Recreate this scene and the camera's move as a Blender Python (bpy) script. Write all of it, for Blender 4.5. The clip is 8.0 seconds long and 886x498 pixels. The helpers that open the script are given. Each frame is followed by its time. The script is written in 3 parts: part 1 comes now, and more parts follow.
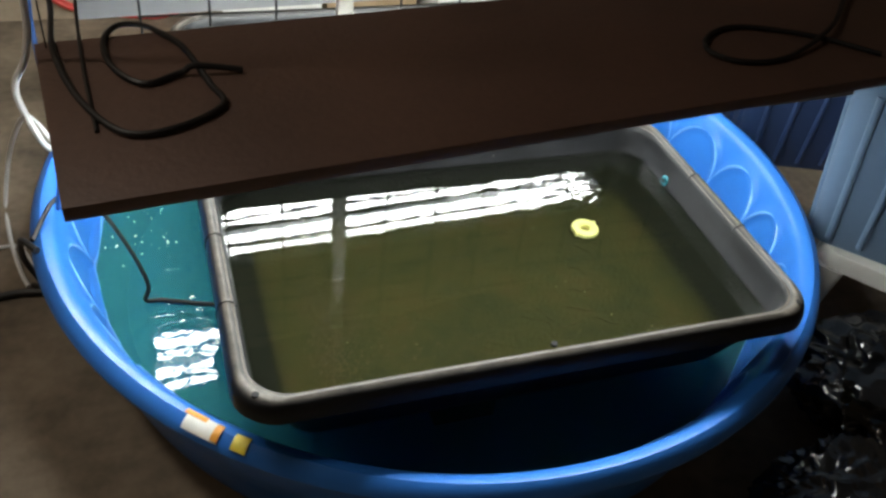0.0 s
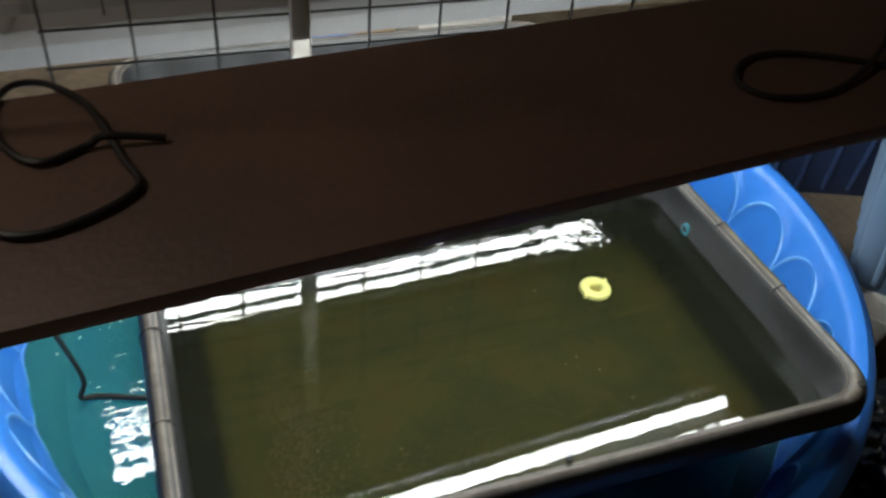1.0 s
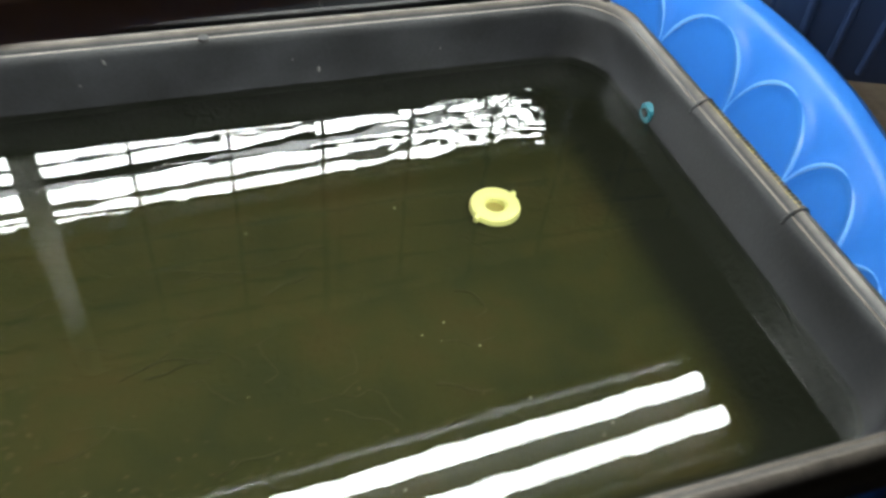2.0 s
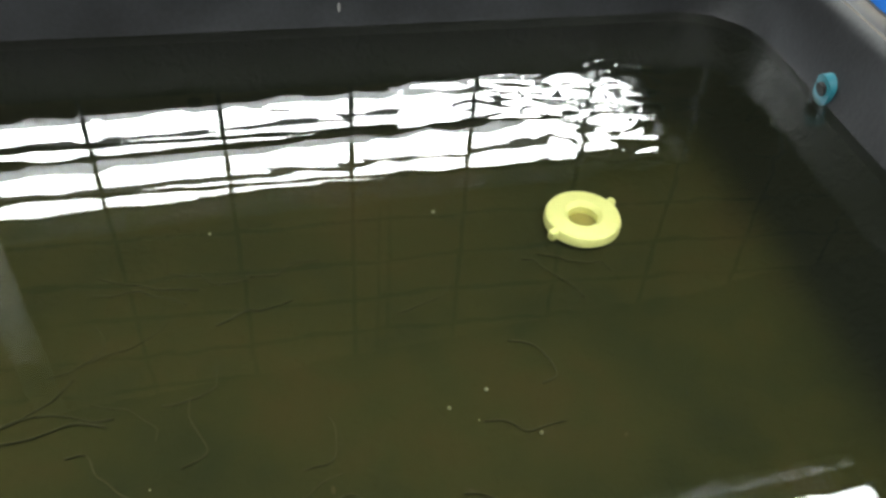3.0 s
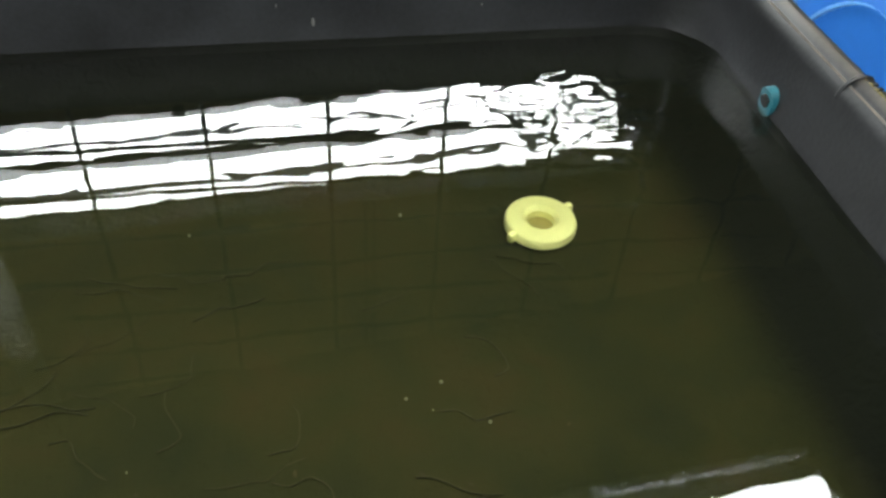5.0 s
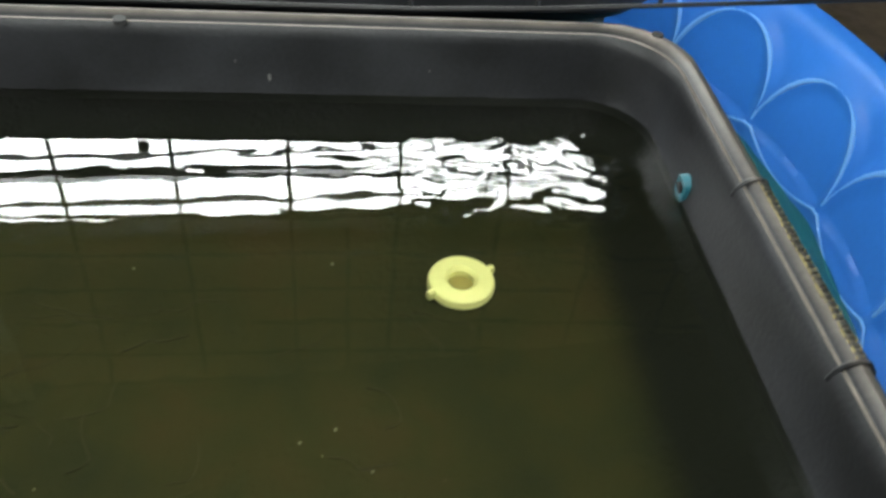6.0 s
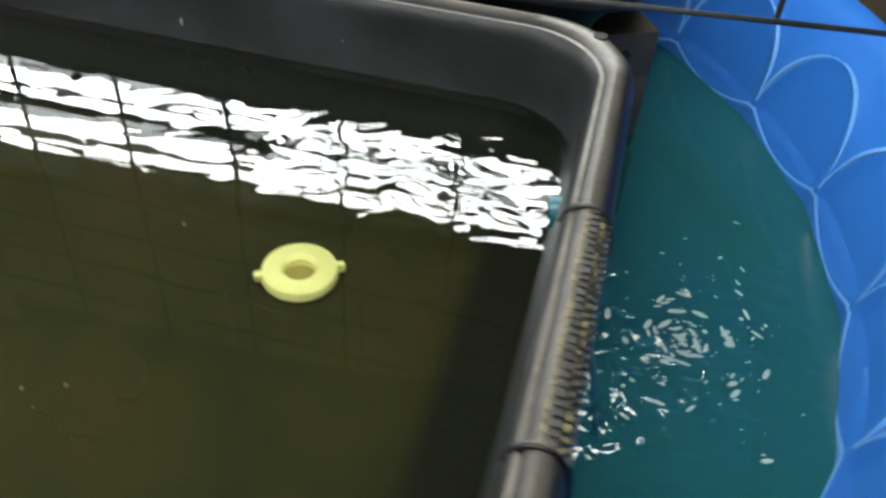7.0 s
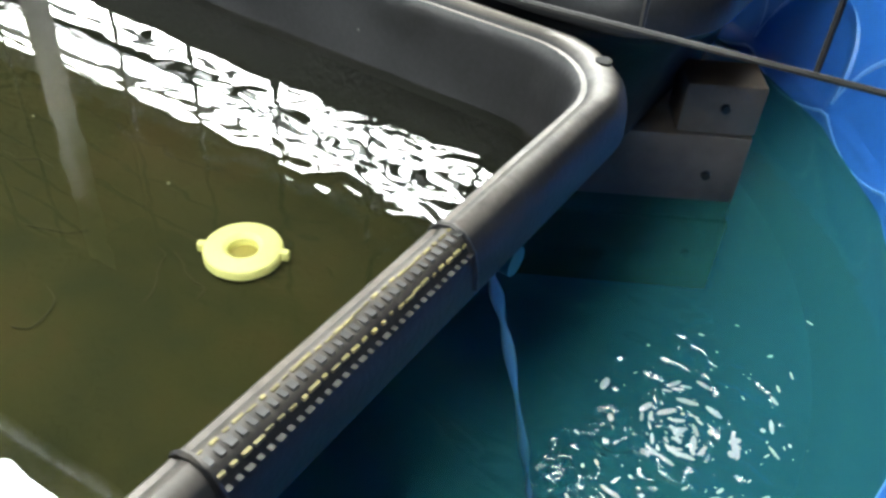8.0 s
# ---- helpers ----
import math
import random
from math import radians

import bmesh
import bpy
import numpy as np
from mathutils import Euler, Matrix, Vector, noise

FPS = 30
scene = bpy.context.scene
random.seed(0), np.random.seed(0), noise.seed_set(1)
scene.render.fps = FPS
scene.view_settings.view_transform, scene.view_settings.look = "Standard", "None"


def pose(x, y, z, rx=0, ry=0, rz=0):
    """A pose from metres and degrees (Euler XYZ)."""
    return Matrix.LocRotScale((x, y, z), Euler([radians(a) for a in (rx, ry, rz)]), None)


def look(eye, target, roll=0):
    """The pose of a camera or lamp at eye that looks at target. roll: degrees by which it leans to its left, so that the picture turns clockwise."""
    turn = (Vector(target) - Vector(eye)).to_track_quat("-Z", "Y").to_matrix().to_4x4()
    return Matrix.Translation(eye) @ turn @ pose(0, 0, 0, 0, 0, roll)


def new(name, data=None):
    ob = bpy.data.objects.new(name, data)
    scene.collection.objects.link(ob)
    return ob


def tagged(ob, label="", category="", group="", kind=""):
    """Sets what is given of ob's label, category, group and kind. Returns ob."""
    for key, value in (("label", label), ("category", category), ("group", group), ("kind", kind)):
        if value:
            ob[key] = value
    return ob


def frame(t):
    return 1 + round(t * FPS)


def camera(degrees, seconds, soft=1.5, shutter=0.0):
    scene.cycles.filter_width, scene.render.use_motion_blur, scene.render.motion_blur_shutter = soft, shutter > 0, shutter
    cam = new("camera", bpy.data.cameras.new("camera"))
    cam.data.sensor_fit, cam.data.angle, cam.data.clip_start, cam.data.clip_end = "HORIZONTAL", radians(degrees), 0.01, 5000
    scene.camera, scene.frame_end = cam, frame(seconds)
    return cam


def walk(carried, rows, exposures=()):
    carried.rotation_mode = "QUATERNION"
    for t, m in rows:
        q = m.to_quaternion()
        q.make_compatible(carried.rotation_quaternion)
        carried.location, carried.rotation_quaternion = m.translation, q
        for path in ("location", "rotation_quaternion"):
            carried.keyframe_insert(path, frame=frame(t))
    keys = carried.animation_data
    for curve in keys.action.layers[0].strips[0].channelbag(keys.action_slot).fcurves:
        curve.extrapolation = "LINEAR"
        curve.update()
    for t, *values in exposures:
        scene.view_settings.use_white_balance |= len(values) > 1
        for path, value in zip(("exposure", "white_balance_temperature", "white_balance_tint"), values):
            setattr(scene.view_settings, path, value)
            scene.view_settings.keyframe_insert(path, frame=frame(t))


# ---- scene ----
cam = camera(54.5, 8.0, soft=2.7, shutter=0.3)
PATH = [
    (0, look((-0.508, -1.045, 1.287), (0.076, 0.374, 0.003), 7.4)),
    (0.5, look((-0.495, -0.994, 1.259), (0.113, 0.441, 0.006), 7.7)),
    (1, look((-0.408, -0.811, 1.215), (0.187, 0.614, -0.056), 5.5)),
    (1.2, look((-0.345, -0.743, 1.169), (0.291, 0.615, -0.155), 6.7)),
    (1.5, look((-0.196, -0.654, 1.052), (0.454, 0.66, -0.309), 6.9)),
    (1.7, look((-0.101, -0.594, 0.984), (0.465, 0.648, -0.478), 5.9)),
    (2, look((-0.044, -0.488, 0.854), (0.509, 0.805, -0.569), 7.1)),
    (2.2, look((0.024, -0.437, 0.763), (0.418, 0.923, -0.65), 2.9)),
    (3.5, look((0.065, -0.295, 0.63), (0.413, 1.133, -0.726), 4.5)),
    (4, look((0.073, -0.299, 0.635), (0.419, 1.129, -0.723), 4.7)),
    (4.5, look((0.078, -0.313, 0.64), (0.437, 1.122, -0.705), 4.2)),
    (5.8, look((0.126, -0.384, 0.728), (0.398, 1.006, -0.684), 6.0)),
    (6, look((0.163, -0.361, 0.735), (0.419, 1.072, -0.637), 6.8)),
    (6.5, look((0.244, -0.319, 0.736), (0.326, 1.124, -0.646), 4.7)),
    (6.8, look((0.349, -0.31, 0.701), (0.281, 1.166, -0.646), 5.2)),
    (7, look((0.446, -0.296, 0.669), (0.159, 1.164, -0.667), 4.8)),
    (7.2, look((0.517, -0.296, 0.675), (0.154, 1.116, -0.695), 6.7)),
    (7.5, look((0.585, -0.262, 0.667), (-0.069, 1.126, -0.616), 4.8)),
    (8, look((0.608, -0.193, 0.633), (-0.184, 1.109, -0.662), 4.2)),
]
walk(cam, PATH, [(0.0, 1.4), (1.0, 1.0), (2.0, 1.25), (2.2, 1.3), (3.5, 0.75), (4.5, 0.72), (6.5, 0.72), (7.5, 0.88), (8.0, 1.55)])

# ---- world: a closed, dim room; a trace of grey light ----
world = bpy.data.worlds.new("world")
scene.world = world
world.use_nodes = True
world.node_tree.nodes["Background"].inputs[0].default_value = (0.6, 0.7, 0.85, 1)
world.node_tree.nodes["Background"].inputs[1].default_value = 0.022
TUBE_GLOW = 24.0
GLOBE_GLOW = 37.0


# ---- materials ----
def mat(name, base, rough=0.5, metal=0.0, var=0.25, scale=8.0, bump=0.1, bscale=60.0, dark=None, spec=0.5, coat=0.0):
    """A Principled material with two scales of colour variation and a fine bump."""
    m = bpy.data.materials.new(name)
    m.use_nodes = True
    nt = m.node_tree
    b = nt.nodes["Principled BSDF"]
    b.inputs["Roughness"].default_value = rough
    b.inputs["Metallic"].default_value = metal
    b.inputs["Specular IOR Level"].default_value = spec
    b.inputs["Coat Weight"].default_value = coat
    tc = nt.nodes.new("ShaderNodeTexCoord")
    n1 = nt.nodes.new("ShaderNodeTexNoise")
    n1.inputs["Scale"].default_value = scale
    n1.inputs["Detail"].default_value = 6
    n2 = nt.nodes.new("ShaderNodeTexNoise")
    n2.inputs["Scale"].default_value = bscale
    n2.inputs["Detail"].default_value = 4
    for n in (n1, n2):
        nt.links.new(tc.outputs["Object"], n.inputs["Vector"])
    mix = nt.nodes.new("ShaderNodeMath")
    mix.operation = "MULTIPLY_ADD"
    nt.links.new(n2.outputs["Fac"], mix.inputs[0])
    mix.inputs[1].default_value = 0.35
    nt.links.new(n1.outputs["Fac"], mix.inputs[2])
    ramp = nt.nodes.new("ShaderNodeValToRGB")
    d = dark or tuple(c * (1 - var) for c in base)
    ramp.color_ramp.elements[0].position, ramp.color_ramp.elements[1].position = 0.45, 0.9
    ramp.color_ramp.elements[0].color = (*d, 1)
    ramp.color_ramp.elements[1].color = (*base, 1)
    nt.links.new(mix.outputs[0], ramp.inputs[0])
    nt.links.new(ramp.outputs[0], b.inputs["Base Color"])
    rr = nt.nodes.new("ShaderNodeMapRange")
    rr.inputs[3].default_value, rr.inputs[4].default_value = max(rough - 0.1, 0.02), min(rough + 0.12, 1)
    nt.links.new(n1.outputs["Fac"], rr.inputs[0])
    nt.links.new(rr.outputs[0], b.inputs["Roughness"])
    if bump:
        bp = nt.nodes.new("ShaderNodeBump")
        bp.inputs["Strength"].default_value = bump
        bp.inputs["Distance"].default_value = 0.003
        nt.links.new(n2.outputs["Fac"], bp.inputs["Height"])
        nt.links.new(bp.outputs[0], b.inputs["Normal"])
    return m


def glow(name, colour, strength):
    m = bpy.data.materials.new(name)
    m.use_nodes = True
    nt = m.node_tree
    nt.nodes.remove(nt.nodes["Principled BSDF"])
    e = nt.nodes.new("ShaderNodeEmission")
    e.inputs[0].default_value = (*colour, 1)
    e.inputs[1].default_value = strength
    nt.links.new(e.outputs[0], nt.nodes["Material Output"].inputs[0])
    return m


def water_mat(name, tint, murk, murk_part, spots, calm=0.02, fine=26.0, along=1.0):
    """Water seen from above: a tinted clear body with some murk, a Fresnel gloss, and ripples round the given spots (x, y, radius, height)."""
    m = bpy.data.materials.new(name)
    m.use_nodes = True
    nt = m.node_tree
    nt.nodes.remove(nt.nodes["Principled BSDF"])
    L = nt.links.new
    geo = nt.nodes.new("ShaderNodeNewGeometry")
    clear = nt.nodes.new("ShaderNodeBsdfTransparent")
    clear.inputs[0].default_value = (*tint, 1)
    dif = nt.nodes.new("ShaderNodeBsdfDiffuse")
    dif.inputs[0].default_value = (*murk, 1)
    body = nt.nodes.new("ShaderNodeMixShader")
    body.inputs[0].default_value = murk_part
    L(clear.outputs[0], body.inputs[1])
    L(dif.outputs[0], body.inputs[2])
    gl = nt.nodes.new("ShaderNodeBsdfGlossy")
    gl.inputs["Roughness"].default_value = 0.0
    fr = nt.nodes.new("ShaderNodeFresnel")
    fr.inputs[0].default_value = 1.46
    top = nt.nodes.new("ShaderNodeMixShader")
    L(fr.outputs[0], top.inputs[0])
    L(body.outputs[0], top.inputs[1])
    L(gl.outputs[0], top.inputs[2])
    # ripple height
    n = nt.nodes.new("ShaderNodeTexNoise")
    n.inputs["Scale"].default_value = fine
    n.inputs["Detail"].default_value = 0.7
    n.inputs["Distortion"].default_value = 0.6
    stretch = nt.nodes.new("ShaderNodeVectorMath")
    stretch.operation = "MULTIPLY"
    stretch.inputs[1].default_value = (along, 1.0, 1.0)
    L(geo.outputs["Position"], stretch.inputs[0])
    L(stretch.outputs[0], n.inputs["Vector"])
    amp = None
    for x, y, rad, h in spots:
        d = nt.nodes.new("ShaderNodeVectorMath")
        d.operation = "DISTANCE"
        L(geo.outputs["Position"], d.inputs[0])
        d.inputs[1].default_value = (x, y, spots_z[name])
        r = nt.nodes.new("ShaderNodeMapRange")
        r.interpolation_type = "SMOOTHSTEP"
        r.inputs[1].default_value, r.inputs[2].default_value = 0.0, rad
        r.inputs[3].default_value, r.inputs[4].default_value = h, 0.0
        L(d.outputs["Value"], r.inputs[0])
        if amp is None:
            amp = r.outputs[0]
        else:
            s = nt.nodes.new("ShaderNodeMath")
            s.operation = "ADD"
            L(amp, s.inputs[0])
            L(r.outputs[0], s.inputs[1])
            amp = s.outputs[0]
    s = nt.nodes.new("ShaderNodeMath")
    s.operation = "ADD"
    L(amp, s.inputs[0])
    s.inputs[1].default_value = calm
    hgt = nt.nodes.new("ShaderNodeMath")
    hgt.operation = "MULTIPLY"
    L(n.outputs["Fac"], hgt.inputs[0])
    L(s.outputs[0], hgt.inputs[1])
    bp = nt.nodes.new("ShaderNodeBump")
    bp.inputs["Strength"].default_value = 1.0
    bp.inputs["Distance"].default_value = 0.01
    L(hgt.outputs[0], bp.inputs["Height"])
    L(bp.outputs[0], gl.inputs["Normal"])
    L(bp.outputs[0], fr.inputs["Normal"])
    L(top.outputs[0], nt.nodes["Material Output"].inputs[0])
    return m


TUB_WATER, POOL_WATER = 0.3225, 0.130


def lit_tops(m, lit_tone, low, most):
    """Paints lamplight on upward faces into the colour of a material, pale and mottled."""
    nt = m.node_tree
    L = nt.links.new
    b = nt.nodes["Principled BSDF"]
    geo = nt.nodes.new("ShaderNodeNewGeometry")
    sep = nt.nodes.new("ShaderNodeSeparateXYZ")
    L(geo.outputs["Normal"], sep.inputs[0])
    r = nt.nodes.new("ShaderNodeMapRange")
    r.inputs[1].default_value, r.inputs[2].default_value, r.inputs[3].default_value, r.inputs[4].default_value = low, 1.0, 0.0, most
    L(sep.outputs["Z"], r.inputs[0])
    n = nt.nodes.new("ShaderNodeTexNoise")
    n.inputs["Scale"].default_value = 34.0
    n.inputs["Detail"].default_value = 7
    n.inputs["Roughness"].default_value = 0.7
    L(geo.outputs["Position"], n.inputs["Vector"])
    f = nt.nodes.new("ShaderNodeMapRange")
    f.inputs[1].default_value, f.inputs[2].default_value, f.inputs[3].default_value, f.inputs[4].default_value = 0.3, 0.7, 0.35, 1.0
    L(n.outputs["Fac"], f.inputs[0])
    k = nt.nodes.new("ShaderNodeMath")
    k.operation = "MULTIPLY"
    L(r.outputs[0], k.inputs[0])
    L(f.outputs[0], k.inputs[1])
    mix = nt.nodes.new("ShaderNodeMix")
    mix.data_type = "RGBA"
    old = b.inputs["Base Color"].links[0].from_socket
    L(k.outputs[0], mix.inputs[0])
    L(old, mix.inputs[6])
    mix.inputs[7].default_value = (*lit_tone, 1)
    L(mix.outputs[2], b.inputs["Base Color"])
    return m


def algae(name, wall_dim, z0, z1):
    """Olive algae with brown and dark patches; dimness up the wall is painted as near-black."""
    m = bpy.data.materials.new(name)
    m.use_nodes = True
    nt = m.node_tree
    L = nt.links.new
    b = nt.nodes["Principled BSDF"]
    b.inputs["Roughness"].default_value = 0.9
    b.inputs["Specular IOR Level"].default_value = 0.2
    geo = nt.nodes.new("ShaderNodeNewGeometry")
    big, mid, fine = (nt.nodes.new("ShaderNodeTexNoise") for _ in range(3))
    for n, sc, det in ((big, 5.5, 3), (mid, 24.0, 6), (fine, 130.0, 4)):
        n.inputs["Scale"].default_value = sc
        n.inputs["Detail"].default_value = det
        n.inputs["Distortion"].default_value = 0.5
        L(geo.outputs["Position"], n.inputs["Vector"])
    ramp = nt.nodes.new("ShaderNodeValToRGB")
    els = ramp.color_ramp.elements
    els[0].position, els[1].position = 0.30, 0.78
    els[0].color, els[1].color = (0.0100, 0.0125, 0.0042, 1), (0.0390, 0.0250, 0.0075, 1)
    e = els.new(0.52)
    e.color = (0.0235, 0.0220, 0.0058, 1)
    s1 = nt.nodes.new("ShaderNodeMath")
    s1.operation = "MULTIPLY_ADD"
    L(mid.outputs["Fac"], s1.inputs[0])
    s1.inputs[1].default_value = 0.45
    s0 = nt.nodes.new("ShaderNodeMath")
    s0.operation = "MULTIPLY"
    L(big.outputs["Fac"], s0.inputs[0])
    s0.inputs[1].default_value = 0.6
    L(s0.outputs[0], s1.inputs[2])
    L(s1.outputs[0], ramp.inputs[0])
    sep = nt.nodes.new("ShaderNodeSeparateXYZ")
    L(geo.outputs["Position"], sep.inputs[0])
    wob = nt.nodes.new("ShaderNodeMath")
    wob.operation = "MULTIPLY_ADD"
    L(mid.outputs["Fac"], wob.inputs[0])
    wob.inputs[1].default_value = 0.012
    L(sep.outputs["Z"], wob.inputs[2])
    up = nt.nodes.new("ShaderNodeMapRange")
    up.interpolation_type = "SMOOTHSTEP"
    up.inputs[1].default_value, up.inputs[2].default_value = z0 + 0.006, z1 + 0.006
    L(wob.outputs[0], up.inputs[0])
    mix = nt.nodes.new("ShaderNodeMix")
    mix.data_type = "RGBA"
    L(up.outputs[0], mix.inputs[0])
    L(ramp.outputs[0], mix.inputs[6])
    mix.inputs[7].default_value = (*wall_dim, 1)
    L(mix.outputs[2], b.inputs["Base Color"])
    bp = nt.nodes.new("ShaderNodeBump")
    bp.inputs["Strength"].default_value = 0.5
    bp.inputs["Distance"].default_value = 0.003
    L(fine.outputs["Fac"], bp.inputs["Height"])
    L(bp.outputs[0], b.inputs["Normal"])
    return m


spots_z = {"tub water": TUB_WATER, "pool water": POOL_WATER, "second tub water": 0.33}
# rim tops carry the lamps' light as a paler painted tone
M_TUB = lit_tops(mat("black tub plastic", (0.0150, 0.0158, 0.0180), 0.44, spec=0.28, dark=(0.0045, 0.0046, 0.005), scale=13, bump=0.10, bscale=260), (0.150, 0.130, 0.108), 0.70, 0.95)
M_SILT = algae("olive algae with dimmed wall", (0.0045, 0.005, 0.0045), 0.238, 0.268)
M_POOL = mat("blue pool plastic", (0.03, 0.18, 0.63), 0.33, var=0.12, scale=3, bump=0.05, bscale=120)
M_RIDGE_SHINE = mat("pale blue ridge highlight", (0.17, 0.42, 0.86), 0.3, var=0.1, scale=3, bump=0.02)
M_BOARD = mat("dark brown stained wood", (0.132, 0.074, 0.056), 0.5, dark=(0.084, 0.050, 0.040), scale=3, bump=0.3, bscale=90)
M_WIRE = mat("dark fence wire", (0.05, 0.05, 0.05), 0.45, metal=0.7, bump=0.1, bscale=200)
M_RUBBER = mat("black cable rubber", (0.012, 0.012, 0.013), 0.5, bump=0.05)
M_WHITECORD = mat("white cord", (0.88, 0.88, 0.89), 0.45, bump=0.03)
M_BLUECORD = mat("blue cord", (0.05, 0.16, 0.5), 0.5, bump=0.03)
M_RED = mat("red hose", (0.6, 0.05, 0.04), 0.4, bump=0.03)
M_FLOOR = mat("stained concrete", (0.36, 0.29, 0.21), 0.85, dark=(0.12, 0.095, 0.07), scale=4.5, bump=0.5, bscale=35)
M_WALL = mat("tan block wall", (0.42, 0.34, 0.24), 0.9, dark=(0.26, 0.2, 0.14), scale=4, bump=0.4, bscale=40)
M_CEIL = mat("ceiling board", (0.18, 0.16, 0.14), 0.9, scale=2, bump=0.2)
M_TIMBER = mat("wet grey timber", (0.120, 0.096, 0.072), 0.75, dark=(0.042, 0.034, 0.027), scale=7, bump=0.5, bscale=50)
M_PLATE = mat("dull grey metal", (0.05, 0.05, 0.05), 0.6, metal=0.3, var=0.2, bump=0.05)
M_POST = mat("pale painted post", (0.62, 0.60, 0.54), 0.6, var=0.2, bump=0.15)
M_HOOD = mat("white enamel", (0.30, 0.305, 0.31), 0.4, var=0.08, bump=0.03)
M_RING = mat("yellow foam", (0.92, 0.88, 0.40), 0.7, var=0.1, scale=20, bump=0.3, bscale=160)
M_SEDIMENT = mat("tan sediment", (0.050, 0.037, 0.011), 0.9, dark=(0.022, 0.017, 0.006), scale=30, bump=0.3, bscale=150)
M_STRAND = mat("olive algae strand", (0.034, 0.030, 0.010), 0.9, bump=0)
M_SCUFF = mat("pale scuff", (0.09, 0.09, 0.085), 0.8, bump=0)
M_HOLE_BOTTOM = mat("dull yellow hole bottom", (0.34, 0.28, 0.08), 0.8, var=0.2, scale=40, bump=0.1)
M_TEAL = mat("teal fitting", (0.015, 0.11, 0.14), 0.4, bump=0.05)
M_BIN = mat("slate blue tote plastic", (0.11, 0.17, 0.26), 0.5, var=0.12, scale=3, bump=0.08)
M_NAVY = mat("navy tote plastic", (0.03, 0.06, 0.16), 0.5, var=0.12, scale=3, bump=0.08)
M_STOOL = mat("off white plastic", (0.50, 0.48, 0.44), 0.5, var=0.12, scale=6, bump=0.08)
M_BAG = mat("black bin bag film", (0.010, 0.010, 0.011), 0.17, var=0.3, scale=12, bump=0.5, bscale=26, spec=0.8)
M_YELLOW = mat("faded yellow print", (0.23, 0.19, 0.068), 0.6, var=0.6, scale=60, bump=0.05)
M_LABEL_W = mat("white sticker paper", (0.78, 0.77, 0.72), 0.5, var=0.1, bump=0.02)
M_LABEL_O = mat("orange sticker print", (0.80, 0.36, 0.05), 0.5, var=0.15, bump=0.02)
M_LABEL_Y = mat("yellow sticker print", (0.85, 0.70, 0.08), 0.5, var=0.15, bump=0.02)
M_EMBOSS = mat("scuffed tub plastic", (0.024, 0.023, 0.021), 0.5, var=0.5, scale=70, bump=0.1)
M_DARKHOLE = mat("matt black plastic", (0.008, 0.008, 0.008), 0.9, bump=0)
M_CARTON = mat("white carton", (0.70, 0.68, 0.63), 0.75, var=0.15, scale=5, bump=0.05)
M_BROWNBOX = mat("brown carton", (0.36, 0.25, 0.14), 0.8, var=0.25, scale=9, bump=0.1)
M_TUBE = glow("lit tube", (0.95, 1.0, 0.97), TUBE_GLOW)
M_SPECK = mat("pale debris", (0.25, 0.24, 0.17), 0.8, bump=0)
M_FOAM_GLINT = mat("white foam and glint", (0.55, 0.66, 0.67), 0.2, var=0.1, bump=0)


# ---- mesh helpers ----
def part(name, bm, material, parent=None, label="", smooth=True):
    """Links a bmesh as one mesh object under a thing or under a part."""
    bmesh.ops.recalc_face_normals(bm, faces=bm.faces[:])
    me = bpy.data.meshes.new(name)
    bm.to_mesh(me)
    bm.free()
    if material:
        me.materials.append(material)
    if smooth:
        for p in me.polygons:
            p.use_smooth = True
        try:
            me.set_sharp_from_angle(angle=radians(38))
        except AttributeError:
            pass
    ob = new(name, me)
    if parent:
        ob.parent = parent
        ob.matrix_parent_inverse = Matrix.Translation(parent.location).inverted() if parent.parent is None else Matrix.Identity(4)
    if label:
        tagged(ob, label)
    return ob


def thing(name, at, label, category, group="", kind=""):
    ob = new(name)
    ob.location = at
    ob.empty_display_size = 0.05
    return tagged(ob, label, category, group, kind)


def box(size, centre=(0, 0, 0), bevel=0.0, m=None, bm=None):
    bm = bm or bmesh.new()
    vs = bmesh.ops.create_cube(bm, size=1, matrix=(m or Matrix.Identity(4)) @ Matrix.Translation(centre) @ Matrix.Diagonal((*size, 1)))["verts"]
    if bevel:
        es = list({e for v in vs for e in v.link_edges})
        bmesh.ops.bevel(bm, geom=es, offset=bevel, segments=2, affect="EDGES", profile=0.5)
    return bm


def rrect(a, b, r, n=7):
    """Points of a rounded rectangle, half sizes a and b."""
    out = []
    r = min(r, a - 0.001, b - 0.001)
    for cx, cy, q in ((a - r, b - r, 0), (-(a - r), b - r, 1), (-(a - r), -(b - r), 2), (a - r, -(b - r), 3)):
        for i in range(n + 1):
            t = (q + i / n) * math.pi / 2
            out.append((cx + r * math.cos(t), cy + r * math.sin(t)))
    return out


def loft(rings, cap_first=False, cap_last=False, bm=None):
    """Joins rings of equally many points with quads."""
    bm = bm or bmesh.new()
    vr = [[bm.verts.new(p) for p in ring] for ring in rings]
    n = len(vr[0])
    for a, b in zip(vr, vr[1:]):
        for i in range(n):
            bm.faces.new((a[i], a[(i + 1) % n], b[(i + 1) % n], b[i]))
    if cap_first:
        bm.faces.new(vr[0][::-1])
    if cap_last:
        bm.faces.new(vr[-1])
    return bm


def lathe(profile, centre, n=96, bm=None):
    rings = [[(centre[0] + r * math.cos(2 * math.pi * i / n), centre[1] + r * math.sin(2 * math.pi * i / n), z) for i in range(n)] for r, z in profile]
    return loft(rings, bm=bm)


